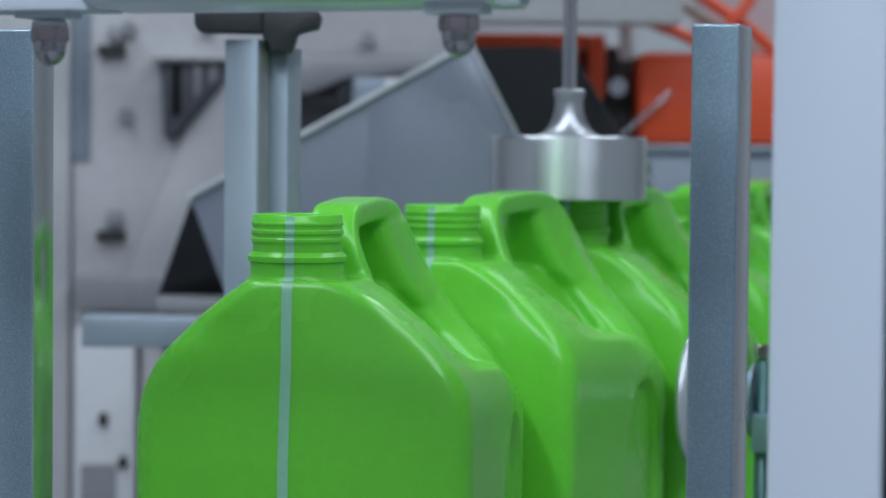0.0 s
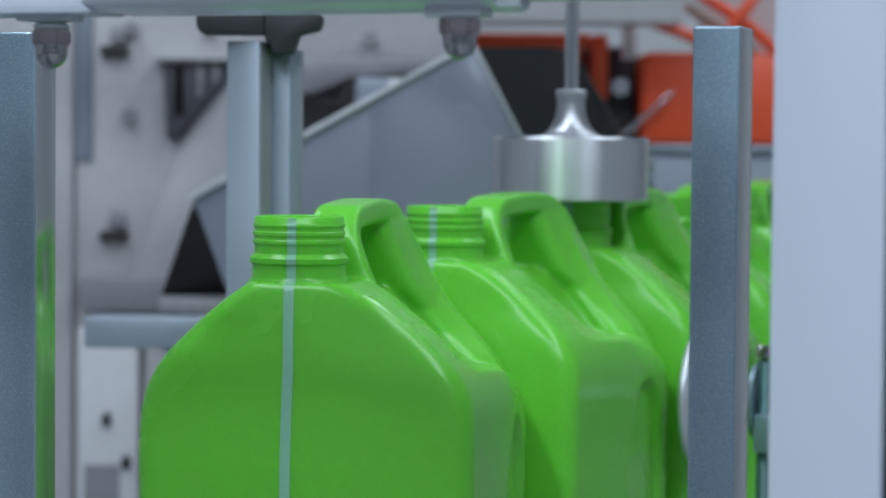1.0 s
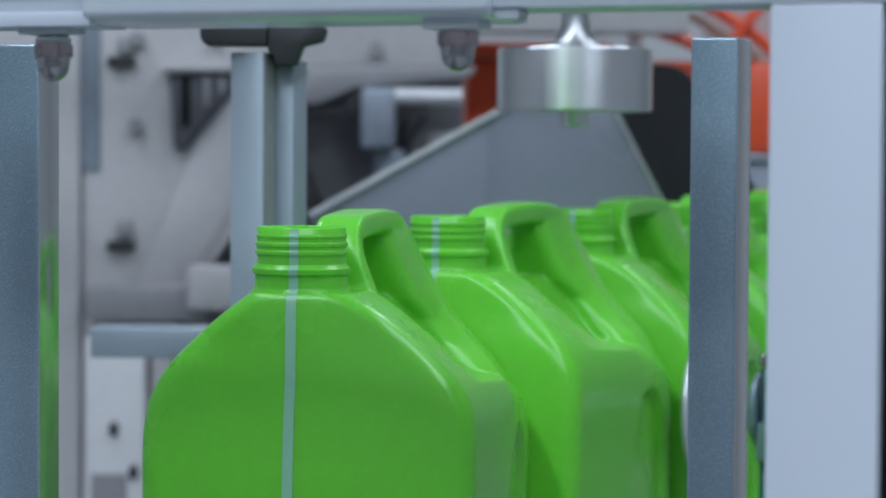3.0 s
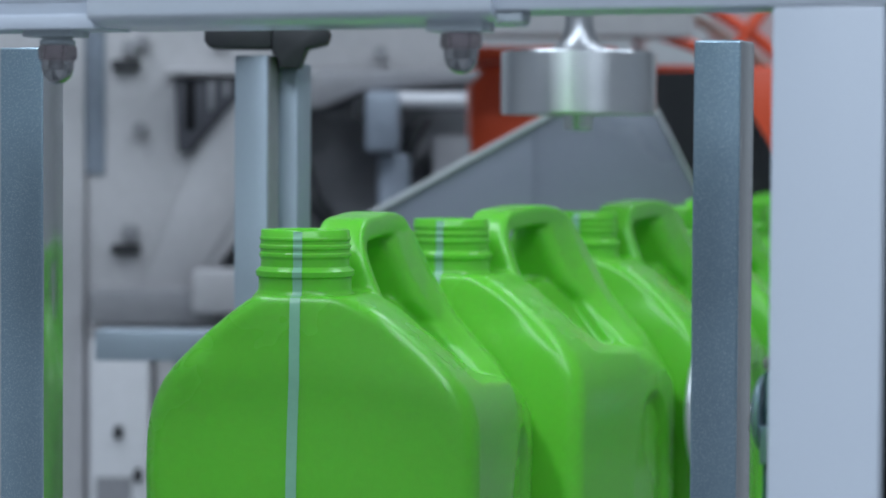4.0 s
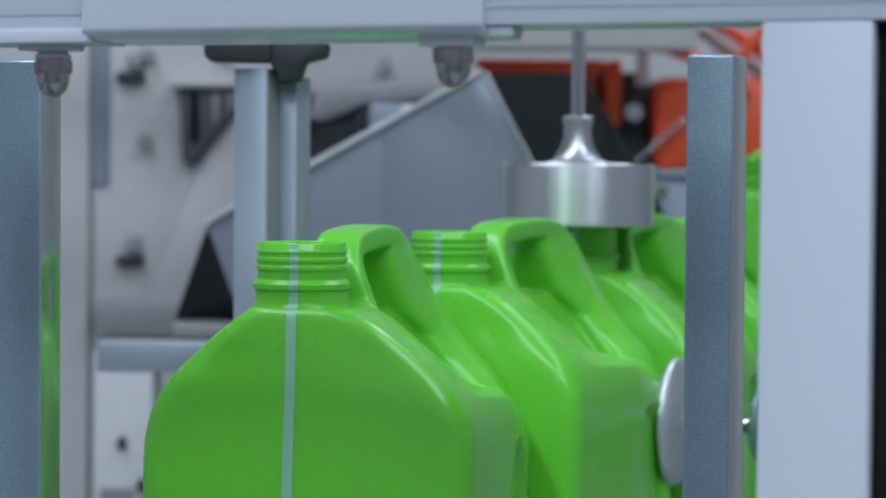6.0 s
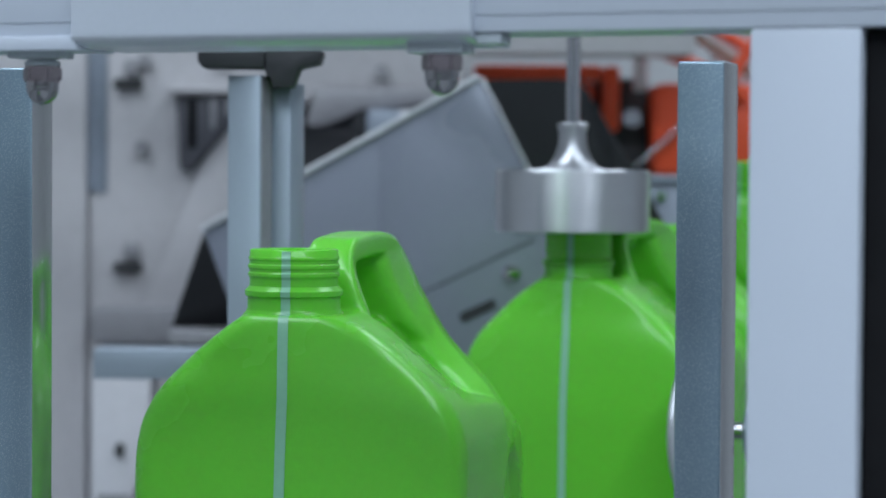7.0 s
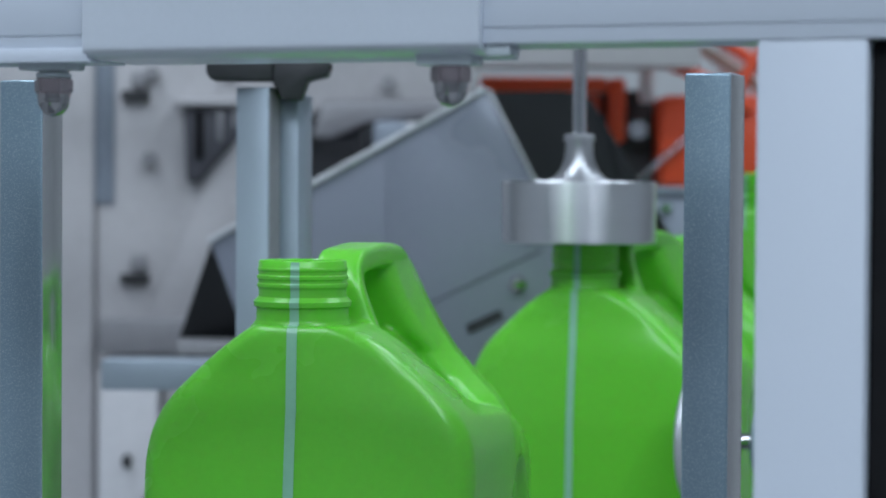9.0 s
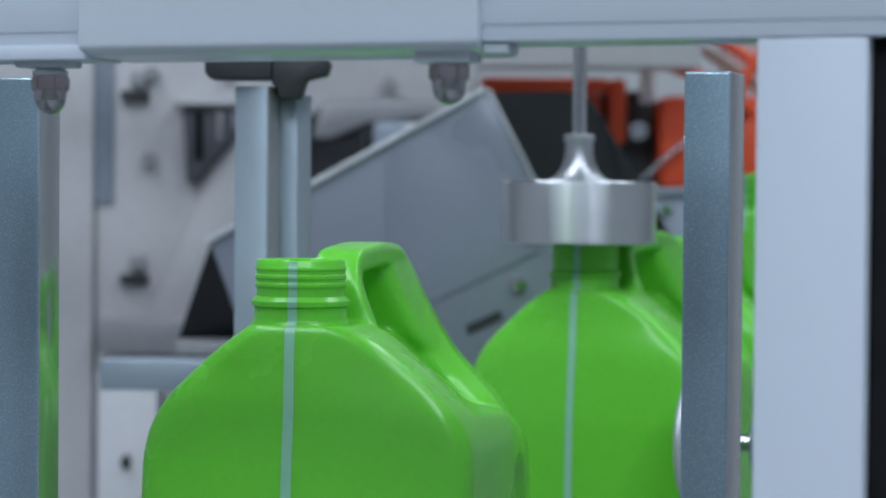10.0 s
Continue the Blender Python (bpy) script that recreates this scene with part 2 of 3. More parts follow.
def machine_frame():
    t = thing("machine_frame", "white powder-coated aluminium machine frame round the filling line", "machine frame", MACHINE)
    # right-hand crossbeam with a long step in its face
    bm = box(0.052, 0.80, FRONT + 0.0006, FRONT + 0.040, 1.2896, 1.3288, 0.0005)
    box(0.052, 0.80, FRONT, FRONT + 0.004, 1.2957, 1.3288, 0.0005, bm=bm)
    part("crossbeam", bm, WHITE, t)
    bm = box(-1.0, -0.106, FRONT + 0.0006, FRONT + 0.040, 1.2896, 1.3288, 0.0005)
    box(-1.0, -0.106, FRONT, FRONT + 0.004, 1.2957, 1.3288, 0.0005, bm=bm)
    part("crossbeam", bm, WHITE, t)
    # post under the beam
    part("post", box(0.1622, 0.2022, FRONT + 0.0005, FRONT + 0.040, 0.0, 1.2894, 0.0012), WHITE, t)
    part("post", box(-1.0, -0.96, FRONT, FRONT + 0.040, 0.0, 1.2846, 0.0012), WHITE, t)
    part("post", box(0.76, 0.80, FRONT, FRONT + 0.040, 0.0, 1.2894, 0.0012), WHITE, t)
    part("door_seal", box(0.2024, 0.235, FRONT + 0.007, FRONT + 0.034, 0.1, 1.2894, 0.002), RUBBER, t, "black rubber seal")
    # rounded cover over the joint
    prof = [(FRONT - 0.0035, 1.340), (FRONT - 0.0035, 1.2925)]
    prof += [(FRONT - 0.0035 + 0.013 * (1 - math.cos(a)), 1.2904 - 0.0048 * math.sin(a)) for a in [k * math.pi / 2 / 14 for k in range(15)]]
    prof += [(FRONT + 0.042, 1.2856), (FRONT + 0.042, 1.340)]
    own = bmesh.new()
    a = [own.verts.new((-0.1096, y, z)) for y, z in prof]
    b = [own.verts.new((0.0578, y, z)) for y, z in prof]
    own.faces.new(a)
    own.faces.new(b[::-1])
    for i in range(len(a)):
        j = (i + 1) % len(a)
        own.faces.new((a[i], b[i], b[j], a[j]))
    part("joint_cover", own, GLOSS, t, "white rounded cover")
    # thin lips below the beam on each side of the cover
    part("lip", prism([(-1.0, 1.2848), (-0.1075, 1.2848), (-0.1098, 1.2905), (-1.0, 1.2905)], FRONT - 0.0020, FRONT + 0.03, 0.0006), WHITE, t)
    part("lip", box(0.0580, 0.0680, FRONT + 0.002, FRONT + 0.014, 1.2852, 1.2894, 0.0006), LIPGREY, t)
    part("rear_crossbeam", box(-1.0, 0.80, 0.86, 0.90, 1.50, 1.54, 0.001), WHITE, t)
    for u in (-1.0, 0.76):
        part("side_beam", box(u, u + 0.04, FRONT + 0.041, 0.859, 1.50, 1.54, 0.001), WHITE, t)
        part("corner_riser", box(u, u + 0.04, FRONT, FRONT + 0.04, 1.329, 1.54, 0.001), WHITE, t)
        part("rear_post", box(u, u + 0.04, 0.86, 0.90, 0, 1.499, 0.001), WHITE, t)
    return t


machine_frame()


def acorn_nut(u, washer):
    """washer: the nut under the lip sits on a thick washer, the other one straight on its strip."""
    t = thing("acorn_nut", "zinc-plated acorn nut with washer below the frame's lip" if washer else "zinc-plated acorn nut under the rounded white cover", "nut", on_machine(u, -0.0935, 1.2838), group="acorn nuts under the frame")
    part("backing_strip", box(-0.0112, 0.0112, -0.009, 0.006, -0.0016, 0.0026, 0.0004), LIPGREY, t, "thin grey-green packing strip")
    top = -0.0017
    if washer:
        bm = lathe([(0, top), (0.0060, top), (0.0060, -0.0026), (0.0070, -0.0027), (0.0072, -0.0029), (0.0072, -0.0043), (0.0070, -0.0046), (0, -0.0046)], 32)
        part("washer", bm, LIPGREY, t, "grey-green washer")
        top = -0.0047
    own = bmesh.new()
    ring = lambda z, r: [own.verts.new((r * math.cos(math.pi / 3 * i + 0.28), r * math.sin(math.pi / 3 * i + 0.28), z)) for i in range(6)]
    lo, hi = ring(top - 0.0064, 0.0082), ring(top, 0.0082)
    own.faces.new(lo)
    own.faces.new(hi[::-1])
    for i in range(6):
        own.faces.new((lo[i], lo[(i + 1) % 6], hi[(i + 1) % 6], hi[i]))
    bmesh.ops.bevel(own, geom=own.edges[:], offset=0.0008, segments=2, affect="EDGES")
    part("hexagon", own, ZINC, t)
    base = top - 0.0064
    prof = [(0.0066, base), (0.0066, base - 0.0018)] + [(0.0065 * math.cos(a), base - 0.0021 - 0.0071 * math.sin(a)) for a in [k * math.pi / 2 / 12 for k in range(12)]] + [(0, base - 0.0092)]
    part("dome", lathe(prof, 40), CHROME, t)
    return t


acorn_nut(-0.1315, True)
acorn_nut(0.0408, False)


# ---- guide posts beside the row ----
def guide_post(u0, u1, back, label):
    post = link_mesh("guide_post", box(u0, u1, 0.040, back, 0.55, 1.2852, 0.0012, 3), [GALV, CUT])
    for f in post.polygons:
        f.material_index = int(abs(f.normal.x) > 0.8)
    ob = new("guide_post", post)
    ob.matrix_basis = MACHINE
    return tagged(ob, label, "guide post", group="guide posts")


guide_post(0.0975, 0.1178, 0.0665, "galvanised flat steel guide post with scratched face")
guide_post(-0.2372, -0.2140, 0.0600, "galvanised flat steel guide post beside the canisters")


# ---- conveyor ----
def conveyor():
    t = thing("conveyor", "grey belt conveyor that carries the canister queue", "conveyor", MACHINE)
    part("belt", box(-0.205, -0.015, 0.11, 2.45, 0.886, 0.8986, 0.003), BELT, t)
    part("side_rail", box(-0.217, -0.206, -0.02, 2.45, 0.83, 0.905, 0.001), ANOD, t)
    part("side_rail", box(-0.014, -0.003, -0.02, 2.45, 0.83, 0.905, 0.001), ANOD, t)
    for u in (-0.2115, -0.0085):
        for v in (0.15, 1.2, 2.3):
            part("leg", box(u - 0.015, u + 0.015, v, v + 0.03, 0.0, 0.8295, 0.001), ANOD, t)
    part("post_bracket", box(-0.238, -0.2175, 0.036, 0.072, 0.84, 0.87, 0.001), GALV, t)
    part("post_bracket", box(-0.0025, 0.119, 0.036, 0.072, 0.84, 0.87, 0.001), GALV, t)
    return t


conveyor()


def discharge_belt():
    t = thing("discharge_belt", "grey lower discharge belt that takes the ejected canisters", "conveyor", MACHINE)
    part("belt", box(-0.60, 0.02, -2.6, -0.06, 0.385, 0.40, 0.003), BELT, t)
    for u in (-0.56, -0.03):
        for v in (-2.5, -0.12):
            part("leg", box(u - 0.015, u + 0.015, v, v + 0.03, 0.0, 0.3848, 0.001), ANOD, t)
    return t


discharge_belt()


# ---- canisters ----
HIGH = 0.300
MID = 0.0095
SHOULDER = [  # below the rim: left, right, front, rear, narrowing of the rear, radius of the front and of the rear corners
    (-0.300, -0.066, 0.088, -0.041, 0.170, 0.008, 0.012, 0.026), (-0.294, -0.0705, 0.0930, -0.0450, 0.178, 0.008, 0.012, 0.026), (-0.118, -0.0735, 0.0945, -0.0425, 0.178, 0.007, 0.010, 0.026),
    (-0.106, -0.0735, 0.0945, -0.0415, 0.177, 0.008, 0.010, 0.026), (-0.098, -0.0733, 0.0943, -0.0408, 0.172, 0.010, 0.010, 0.026), (-0.091, -0.0727, 0.0936, -0.0400, 0.162, 0.013, 0.011, 0.026),
    (-0.085, -0.0715, 0.0920, -0.0393, 0.145, 0.015, 0.011, 0.024), (-0.080, -0.0698, 0.0898, -0.0387, 0.112, 0.014, 0.012, 0.022), (-0.0755, -0.0676, 0.0870, -0.0381, 0.072, 0.010, 0.012, 0.016), (-0.072, -0.0654, 0.0842, -0.0376, 0.050, 0.008, 0.011, 0.012),
    (-0.065, -0.0602, 0.0772, -0.0362, 0.041, 0.008, 0.011, 0.012), (-0.056, -0.0512, 0.0675, -0.0341, 0.037, 0.008, 0.011, 0.012), (-0.048, -0.0424, 0.0575, -0.0322, 0.035, 0.007, 0.011, 0.012),
    (-0.041, -0.0338, 0.0480, -0.0304, 0.034, 0.005, 0.011, 0.012), (-0.0365, -0.0278, 0.0405, -0.0292, 0.033, 0.004, 0.012, 0.012), (-0.0335, -0.0235, 0.0345, -0.0282, 0.031, 0.003, 0.013, 0.011), (-0.0315, -0.0205, 0.0300, -0.0270, 0.028, 0.002, 0.013, 0.010)]
REAR = [  # the back wall rises to the handle: half width, where it is widest, half width of its front, front, rear, narrowing of the rear, corner radius
    (-0.110, 0.0800, 0.122, 0.074, 0.112, 0.178, 0.008, 0.012), (-0.098, 0.0770, 0.128, 0.070, 0.116, 0.1780, 0.008, 0.010), (-0.088, 0.0715, 0.132, 0.063, 0.119, 0.1775, 0.008, 0.008), (-0.077, 0.0630, 0.135, 0.054, 0.121, 0.1765, 0.007, 0.006),
    (-0.066, 0.0515, 0.138, 0.042, 0.122, 0.175, 0.006, 0.006), (-0.053, 0.0395, 0.140, 0.031, 0.121, 0.173, 0.005, 0.005), (-0.042, 0.0318, 0.141, 0.025, 0.111, 0.172, 0.004, 0.005), (-0.026, 0.0222, 0.143, 0.018, 0.106, 0.170, 0.003, 0.005),
    (-0.012, 0.0155, 0.143, 0.0135, 0.103, 0.166, 0.002, 0.005), (-0.003, 0.0120, 0.140, 0.0115, 0.104, 0.158, 0.001, 0.005)]
CORE = [  # a low saddle below the finger opening: half width, front, rear, corner radius
    (-0.088, 0.046, 0.034, 0.140, 0.016), (-0.074, 0.036, 0.040, 0.138, 0.016), (-0.062, 0.027, 0.048, 0.136, 0.014), (-0.052, 0.0200, 0.058, 0.134, 0.012), (-0.045, 0.0145, 0.070, 0.132, 0.010), (-0.040, 0.0085, 0.084, 0.130, 0.007)]
CREASE = 0.078


def fillet(corners, n=8):
    """A closed outline through (x, y, radius) corners, each rounded."""
    out = []
    for i, (x, y, r) in enumerate(corners):
        p = Vector((x, y))
        a = (Vector(corners[i - 1][:2]) - p)
        c = (Vector(corners[(i + 1) % len(corners)][:2]) - p)
        la, lc = a.length, c.length
        a, c = a / la, c / lc
        half = math.acos(max(-1.0, min(1.0, a.dot(c)))) / 2
        d = min(r / math.tan(half), la * 0.49, lc * 0.49)
        p0, p1 = p + a * d, p + c * d
        for k in range(n + 1):
            t = k / n
            out.append(p0 * (1 - t) ** 2 + p * (2 * t * (1 - t)) + p1 * t * t)
    return out


def skin(own, rings):
    for a, b in zip(rings, rings[1:]):
        for i in range(len(a)):
            j = (i + 1) % len(a)
            own.faces.new((a[i], a[j], b[j], b[i]))
    own.faces.new(rings[0][::-1])
    own.faces.new(rings[-1])


def canister_body_mesh():
    own = bmesh.new()
    rings = []
    for zr, left, right, yf, yr, taper, r, rb in SHOULDER:
        bend = CREASE if yr > 0.10 else yf + (yr - yf) * 0.45
        line = [(right - taper, yr, rb), (left + taper, yr, rb), (left, bend, 0.004), (left + 0.0005, yf, r * 1.5), (right - 0.0005, yf, r), (right, bend, 0.004)]
        rings.append([own.verts.new((p.x, p.y, HIGH + zr)) for p in fillet(line)])
    skin(own, rings)
    rings = []
    for zr, hw, widest, core, yf, yr, taper, r in REAR:
        line = [(MID + hw - taper, yr, r * 1.5), (MID - hw + taper, yr, r * 1.5), (MID - hw, widest, r), (MID - core, yf, 0.012), (MID + core, yf, 0.012), (MID + hw, widest, r)]
        rings.append([own.verts.new((p.x, p.y, HIGH + zr)) for p in fillet(line)])
    skin(own, rings)
    rings = []
    for zr, hw, yf, yr, r in CORE:
        rings.append([own.verts.new((p.x, p.y, HIGH + zr)) for p in fillet([(MID + hw, yr, r), (MID - hw, yr, r), (MID - hw, yf, r), (MID + hw, yf, r)])])
    skin(own, rings)
    line = bezier([(0, 0.0255, -0.060), (0, 0.0290, -0.034), (0, 0.0335, -0.0130), (0, 0.0430, -0.0030), (0, 0.062, -0.0008), (0, 0.100, 0.0004), (0, 0.136, -0.0030), (0, 0.1515, -0.014), (0, 0.157, -0.035)], 6)
    widths, thick = [], []
    for p in line:
        flare = max(0.0, min(1.0, (-0.006 - p.z) / 0.030)) if p.y < 0.08 else 0.0
        widths.append(0.0122 + 0.0115 * flare ** 1.3)
        thick.append(0.0064)
    tube([(MID, p.y, HIGH + p.z) for p in line], thick, 20, own, widths)
    bmesh.ops.recalc_face_normals(own, faces=own.faces)
    me = bpy.data.meshes.new("canister_raw")
    own.to_mesh(me)
    own.free()
    ob = new("canister_raw", me)
    rm = ob.modifiers.new("remesh", "REMESH")
    rm.mode, rm.voxel_size, rm.use_smooth_shade = "VOXEL", 0.0012, True
    sm = ob.modifiers.new("smooth", "SMOOTH")
    sm.factor, sm.iterations = 0.5, 7
    done = bpy.data.meshes.new_from_object(ob.evaluated_get(bpy.context.evaluated_depsgraph_get()))
    bpy.data.objects.remove(ob)
    bpy.data.meshes.remove(me)
    step = lambda a, b, x: (lambda q: q * q * (3 - 2 * q))(max(0.0, min(1.0, (x - a) / (b - a))))
    # the front wall bows a little and its corners fall back; blow-moulded softness over the shoulders
    ob = new("canister_raw", done)
    group = ob.vertex_groups.new(name="soft")
    for v in done.vertices:
        zr, ax, y = v.co.z - HIGH, abs(v.co.x - MID), v.co.y
        if y < 0.02 and zr < -0.036:
            half = 0.040 + 0.045 * step(-0.036, -0.085, zr)
            q = min(1.0, ax / half)
            v.co.y += 0.0045 * q ** 2.2 * (1 - step(-0.02, 0.02, y)) * step(-0.036, -0.060, zr)
        w = 1 - step(-0.044, -0.032, zr)
        if y > 0.008 and zr > -0.080:
            w *= 1 - 0.9 * step(0.008, 0.018, y) * (1 - 0.6 * step(0.030, 0.050, y))
        w *= 1 - 0.9 * step(0.112, 0.128, y) * step(-0.090, -0.076, zr)
        # the lower corners stay crisper than the shoulders
        w *= 1 - 0.7 * (1 - step(-0.106, -0.084, zr))
        if w > 0.01:
            group.add([v.index], w, "REPLACE")
    sm = ob.modifiers.new("smooth", "SMOOTH")
    sm.factor, sm.iterations, sm.vertex_group = 0.5, 26, "soft"
    soft = bpy.data.meshes.new_from_object(ob.evaluated_get(bpy.context.evaluated_depsgraph_get()))
    bpy.data.objects.remove(ob)
    bpy.data.meshes.remove(done)
    soft.name = "body"
    # a long rounded hollow in the rear half of each side wall
    for v in soft.vertices:
        ax = v.co.x - MID
        if v.co.z < HIGH - 0.095 and abs(ax) > 0.055:
            q = (abs((v.co.y - 0.105) / 0.0440) ** 2.4 + abs((v.co.z - HIGH + 0.172) / 0.068) ** 2.4) ** (1 / 2.4)
            if q < 1:
                v.co.x -= math.copysign(0.0052 * step(0.0, 0.16, 1 - q), ax)
    soft.materials.clear()
    soft.materials.append(GREEN)
    soft.shade_smooth()
    return soft


def canister():
    t = thing("canister", "glossy green plastic canister with open threaded neck and moulded handle", "canister", group="canisters in the queue")
    body = new("body", canister_body_mesh())
    body.parent = t
    z = HIGH
    prof = [(0.0265, z - 0.036), (0.0258, z - 0.0330), (0.0236, z - 0.0305), (0.0230, z - 0.0290), (0.0230, z - 0.0235), (0.0242, z - 0.0227), (0.0244, z - 0.0203), (0.0236, z - 0.0195),
            (0.0220, z - 0.0180), (0.0219, z - 0.0150), (0.0221, z - 0.0138), (0.0227, z - 0.0131), (0.0227, z - 0.0117), (0.0221, z - 0.0110), (0.0221, z - 0.0098), (0.0227, z - 0.0091), (0.0227, z - 0.0077),
            (0.0220, z - 0.0070), (0.0220, z - 0.0055), (0.0225, z - 0.0049), (0.0225, z - 0.0039), (0.0220, z - 0.0033), (0.0219, z - 0.0006), (0.0214, z), (0.0190, z), (0.0185, z - 0.0006), (0.0184, z - 0.034), (0, z - 0.034)]
    neck = part("neck", lathe(prof, 64), GREEN, t, "green threaded neck")
    # the see-through level stripe runs down the front of body and neck
    from mathutils.bvhtree import BVHTree
    own = bmesh.new()
    own.from_mesh(body.data)
    tree = BVHTree.FromBMesh(own)
    own.free()
    own = bmesh.new()
    rows = []
    for k in range(90):
        h = z - 0.0290 - k * (0.263 / 89)
        mid = 0.0020 + 0.0025 * min(1.0, k / 16.0)
        row = []
        for s in (-1, -0.5, 0, 0.5, 1):
            x = mid + s * 0.0026
            slope = max(0.0, 0.7 - k * 0.02)
            hit = tree.ray_cast(Vector((x, -0.2, h + 0.175 * slope)), Vector((0, 1, -slope)).normalized())
            at = hit[0] + hit[1] * 0.00035 if hit[0] else Vector((x, -0.03, h))
            row.append(own.verts.new(at))
        rows.append(row)
    for a, b in zip(rows, rows[1:]):
        for i in range(4):
            own.faces.new((a[i], a[i + 1], b[i + 1], b[i]))
    part("level_stripe", own, STRIPE, body, "milky blue-green see-through stripe")
    own = bmesh.new()
    rows = []
    for r, h in prof[0:23]:
        rows.append([own.verts.new(((r + 0.0003) * math.sin(a), -(r + 0.0003) * math.cos(a), h)) for a in [0.09 + s * 0.085 for s in (-1.15, -0.55, 0, 0.55, 1.15)]])
    for a, b in zip(rows, rows[1:]):
        for i in range(4):
            own.faces.new((a[i], a[i + 1], b[i + 1], b[i]))
    part("level_stripe", own, STRIPE, neck, "milky blue-green see-through stripe")
    return t


BELT_TOP = 0.8987
ROW_U = -0.122
ROW = [-0.122, -0.128, -0.1155, -0.112, -0.112, -0.112, -0.112, -0.112, -0.112]
TWIST = [8.7, -2.5, -2.0, 0.0, 0.0, 0.0, 0.0, 0.0, 0.0]
SLOTS = [0.1365 + 0.229 * k for k in range(9)]


def slot_pose(k):
    return on_machine(ROW[k], SLOTS[k], BELT_TOP + 0.0005, TWIST[k])


first = canister()
CANISTERS = [first] + [copy_thing(first, slot_pose(k)) for k in range(1, 6)]
first.matrix_basis = slot_pose(0)


def infeed_tray():
    t = thing("infeed_tray", "grey plastic infeed tray under the last canister", "tray", on_machine(ROW[4], 1.9, BELT_TOP + 0.0002))
    bm = box(-0.075, 0.098, -0.046, 0.182, 0.0, 0.008, 0.001)
    part("base", bm, MIDGREY, t)
    part("riser", box(-0.070, 0.092, -0.040, 0.176, 0.0082, 0.050, 0.002), MIDGREY, t)
    return t


TRAY = infeed_tray()


# ---- leak-test head ----
def test_head():
    t = thing("test_head", "turned aluminium leak-test head on a steel rod above the canister neck", "test head", on_machine(-0.1185, 0.589, 1.2005))
    part("disc", lathe([(0, -0.0018), (0.0510, -0.0018), (0.0518, -0.0010), (0.0520, -0.0003), (0.0520, 0.0385), (0.0508, 0.0400), (0.0240, 0.0402), (0.0150, 0.0402), (0, 0.0402)], 96), ALU, t, "brushed aluminium disc")
    prof = [(0.0215, 0.0400)] + [(0.0092 + 0.0125 * (1 - math.sin(a)) ** 1.15, 0.0405 + 0.0235 * (1 - math.cos(a)) ** 0.85) for a in [k * math.pi / 2 / 10 for k in range(11)]] + [(0.0096, 0.0665), (0.0104, 0.0672), (0.0104, 0.0705), (0.0092, 0.0715), (0, 0.0716)]
    part("stem", lathe(prof, 64), STEM, t, "flared satin metal stem")
    part("rod", lathe([(0, 0.0712), (0.0047, 0.0712), (0.0047, 0.42), (0, 0.42)], 32), STEEL, t, "polished steel rod")
    part("nozzle", lathe([(0, -0.012), (0.0080, -0.012), (0.0095, -0.0105), (0.0100, -0.0019), (0, -0.0019)], 40), ALU, t, "short sealing nozzle")
    return t


HEAD = test_head()


def head_cylinder():
    t = thing("air_cylinder", "grey pneumatic cylinder hung over the test head", "air cylinder", on_machine(-0.1185, 0.589, 1.50))
    bm = lathe([(0.0050, 0.0), (0.024, 0.0), (0.024, 0.30), (0.0050, 0.30)], 32)
    part("barrel", bm, ANOD, t)
    part("hanger", box(-0.8405, 0.8775, 0.0245, 0.06, 0.0, 0.04, 0.001), ANOD, t)
    return t


head_cylinder()


# ---- side clamp ----
def side_clamp():
    t = thing("side_clamp", "aluminium side clamp with a domed pad and steel rod", "clamp", on_machine(-0.0185, 0.526, 1.076))
    lie = pose(0, 0, 0, 0, 90, 0)
    part("pad", lathe([(0, -0.0005), (0.036, 0.0), (0.0400, 0.0012), (0.0410, 0.0030), (0.0405, 0.0050), (0.037, 0.0078), (0.030, 0.0108), (0.020, 0.0132), (0.0100, 0.0145), (0.0056, 0.0148), (0, 0.0148)], 64), SATIN, t, "round domed aluminium pad", lie)
    part("rod", lathe([(0, 0.0146), (0.0055, 0.0146), (0.0055, 0.16), (0, 0.16)], 24), STEEL, t, "", lie)
    return t


CLAMP = side_clamp()


def clamp_holder():
    t = thing("clamp_holder", "galvanised holder with lock nut and threaded post behind the clamp", "bracket", on_machine(0.012, 0.526, 1.076))
    lie = pose(0, 0, 0, 0, 90, 0)
    part("lock_nut", lathe([(0.0060, 0.006), (0.016, 0.0062), (0.0235, 0.010), (0.0245, 0.013), (0.0060, 0.013)], 40), GALV, t, "", lie)
    part("block", box(0.0135, 0.055, -0.02, 0.02, -0.03, -0.0062, 0.001), GALV, t)
    prof = []
    for k in range(210):
        prof += [(0.0044, -0.45 + k * 0.0022), (0.0048, -0.4489 + k * 0.0022)]
    part("threaded_post", lathe([(0, -0.45)] + prof + [(0, 0.0125)], 20), TEAL, t, "steel threaded rod with a green reflected tint", pose(0.018, -0.0085, 0.0155))
    part("post_cap", lathe([(0, 0.0), (0.0050, 0.0), (0.0052, 0.001), (0.0050, 0.0070), (0.0042, 0.0078), (0, 0.0078)], 20), ZINC, t, "bright cap", pose(0.018, -0.0085, 0.0283))
    part("foot", box(-0.040, 0.09, -0.02, 0.02, -0.47, -0.45, 0.001), GALV, t)
    part("leg", box(0.05, 0.085, -0.018, 0.018, -1.066, -0.4702, 0.001), GALV, t)
    return t


clamp_holder()


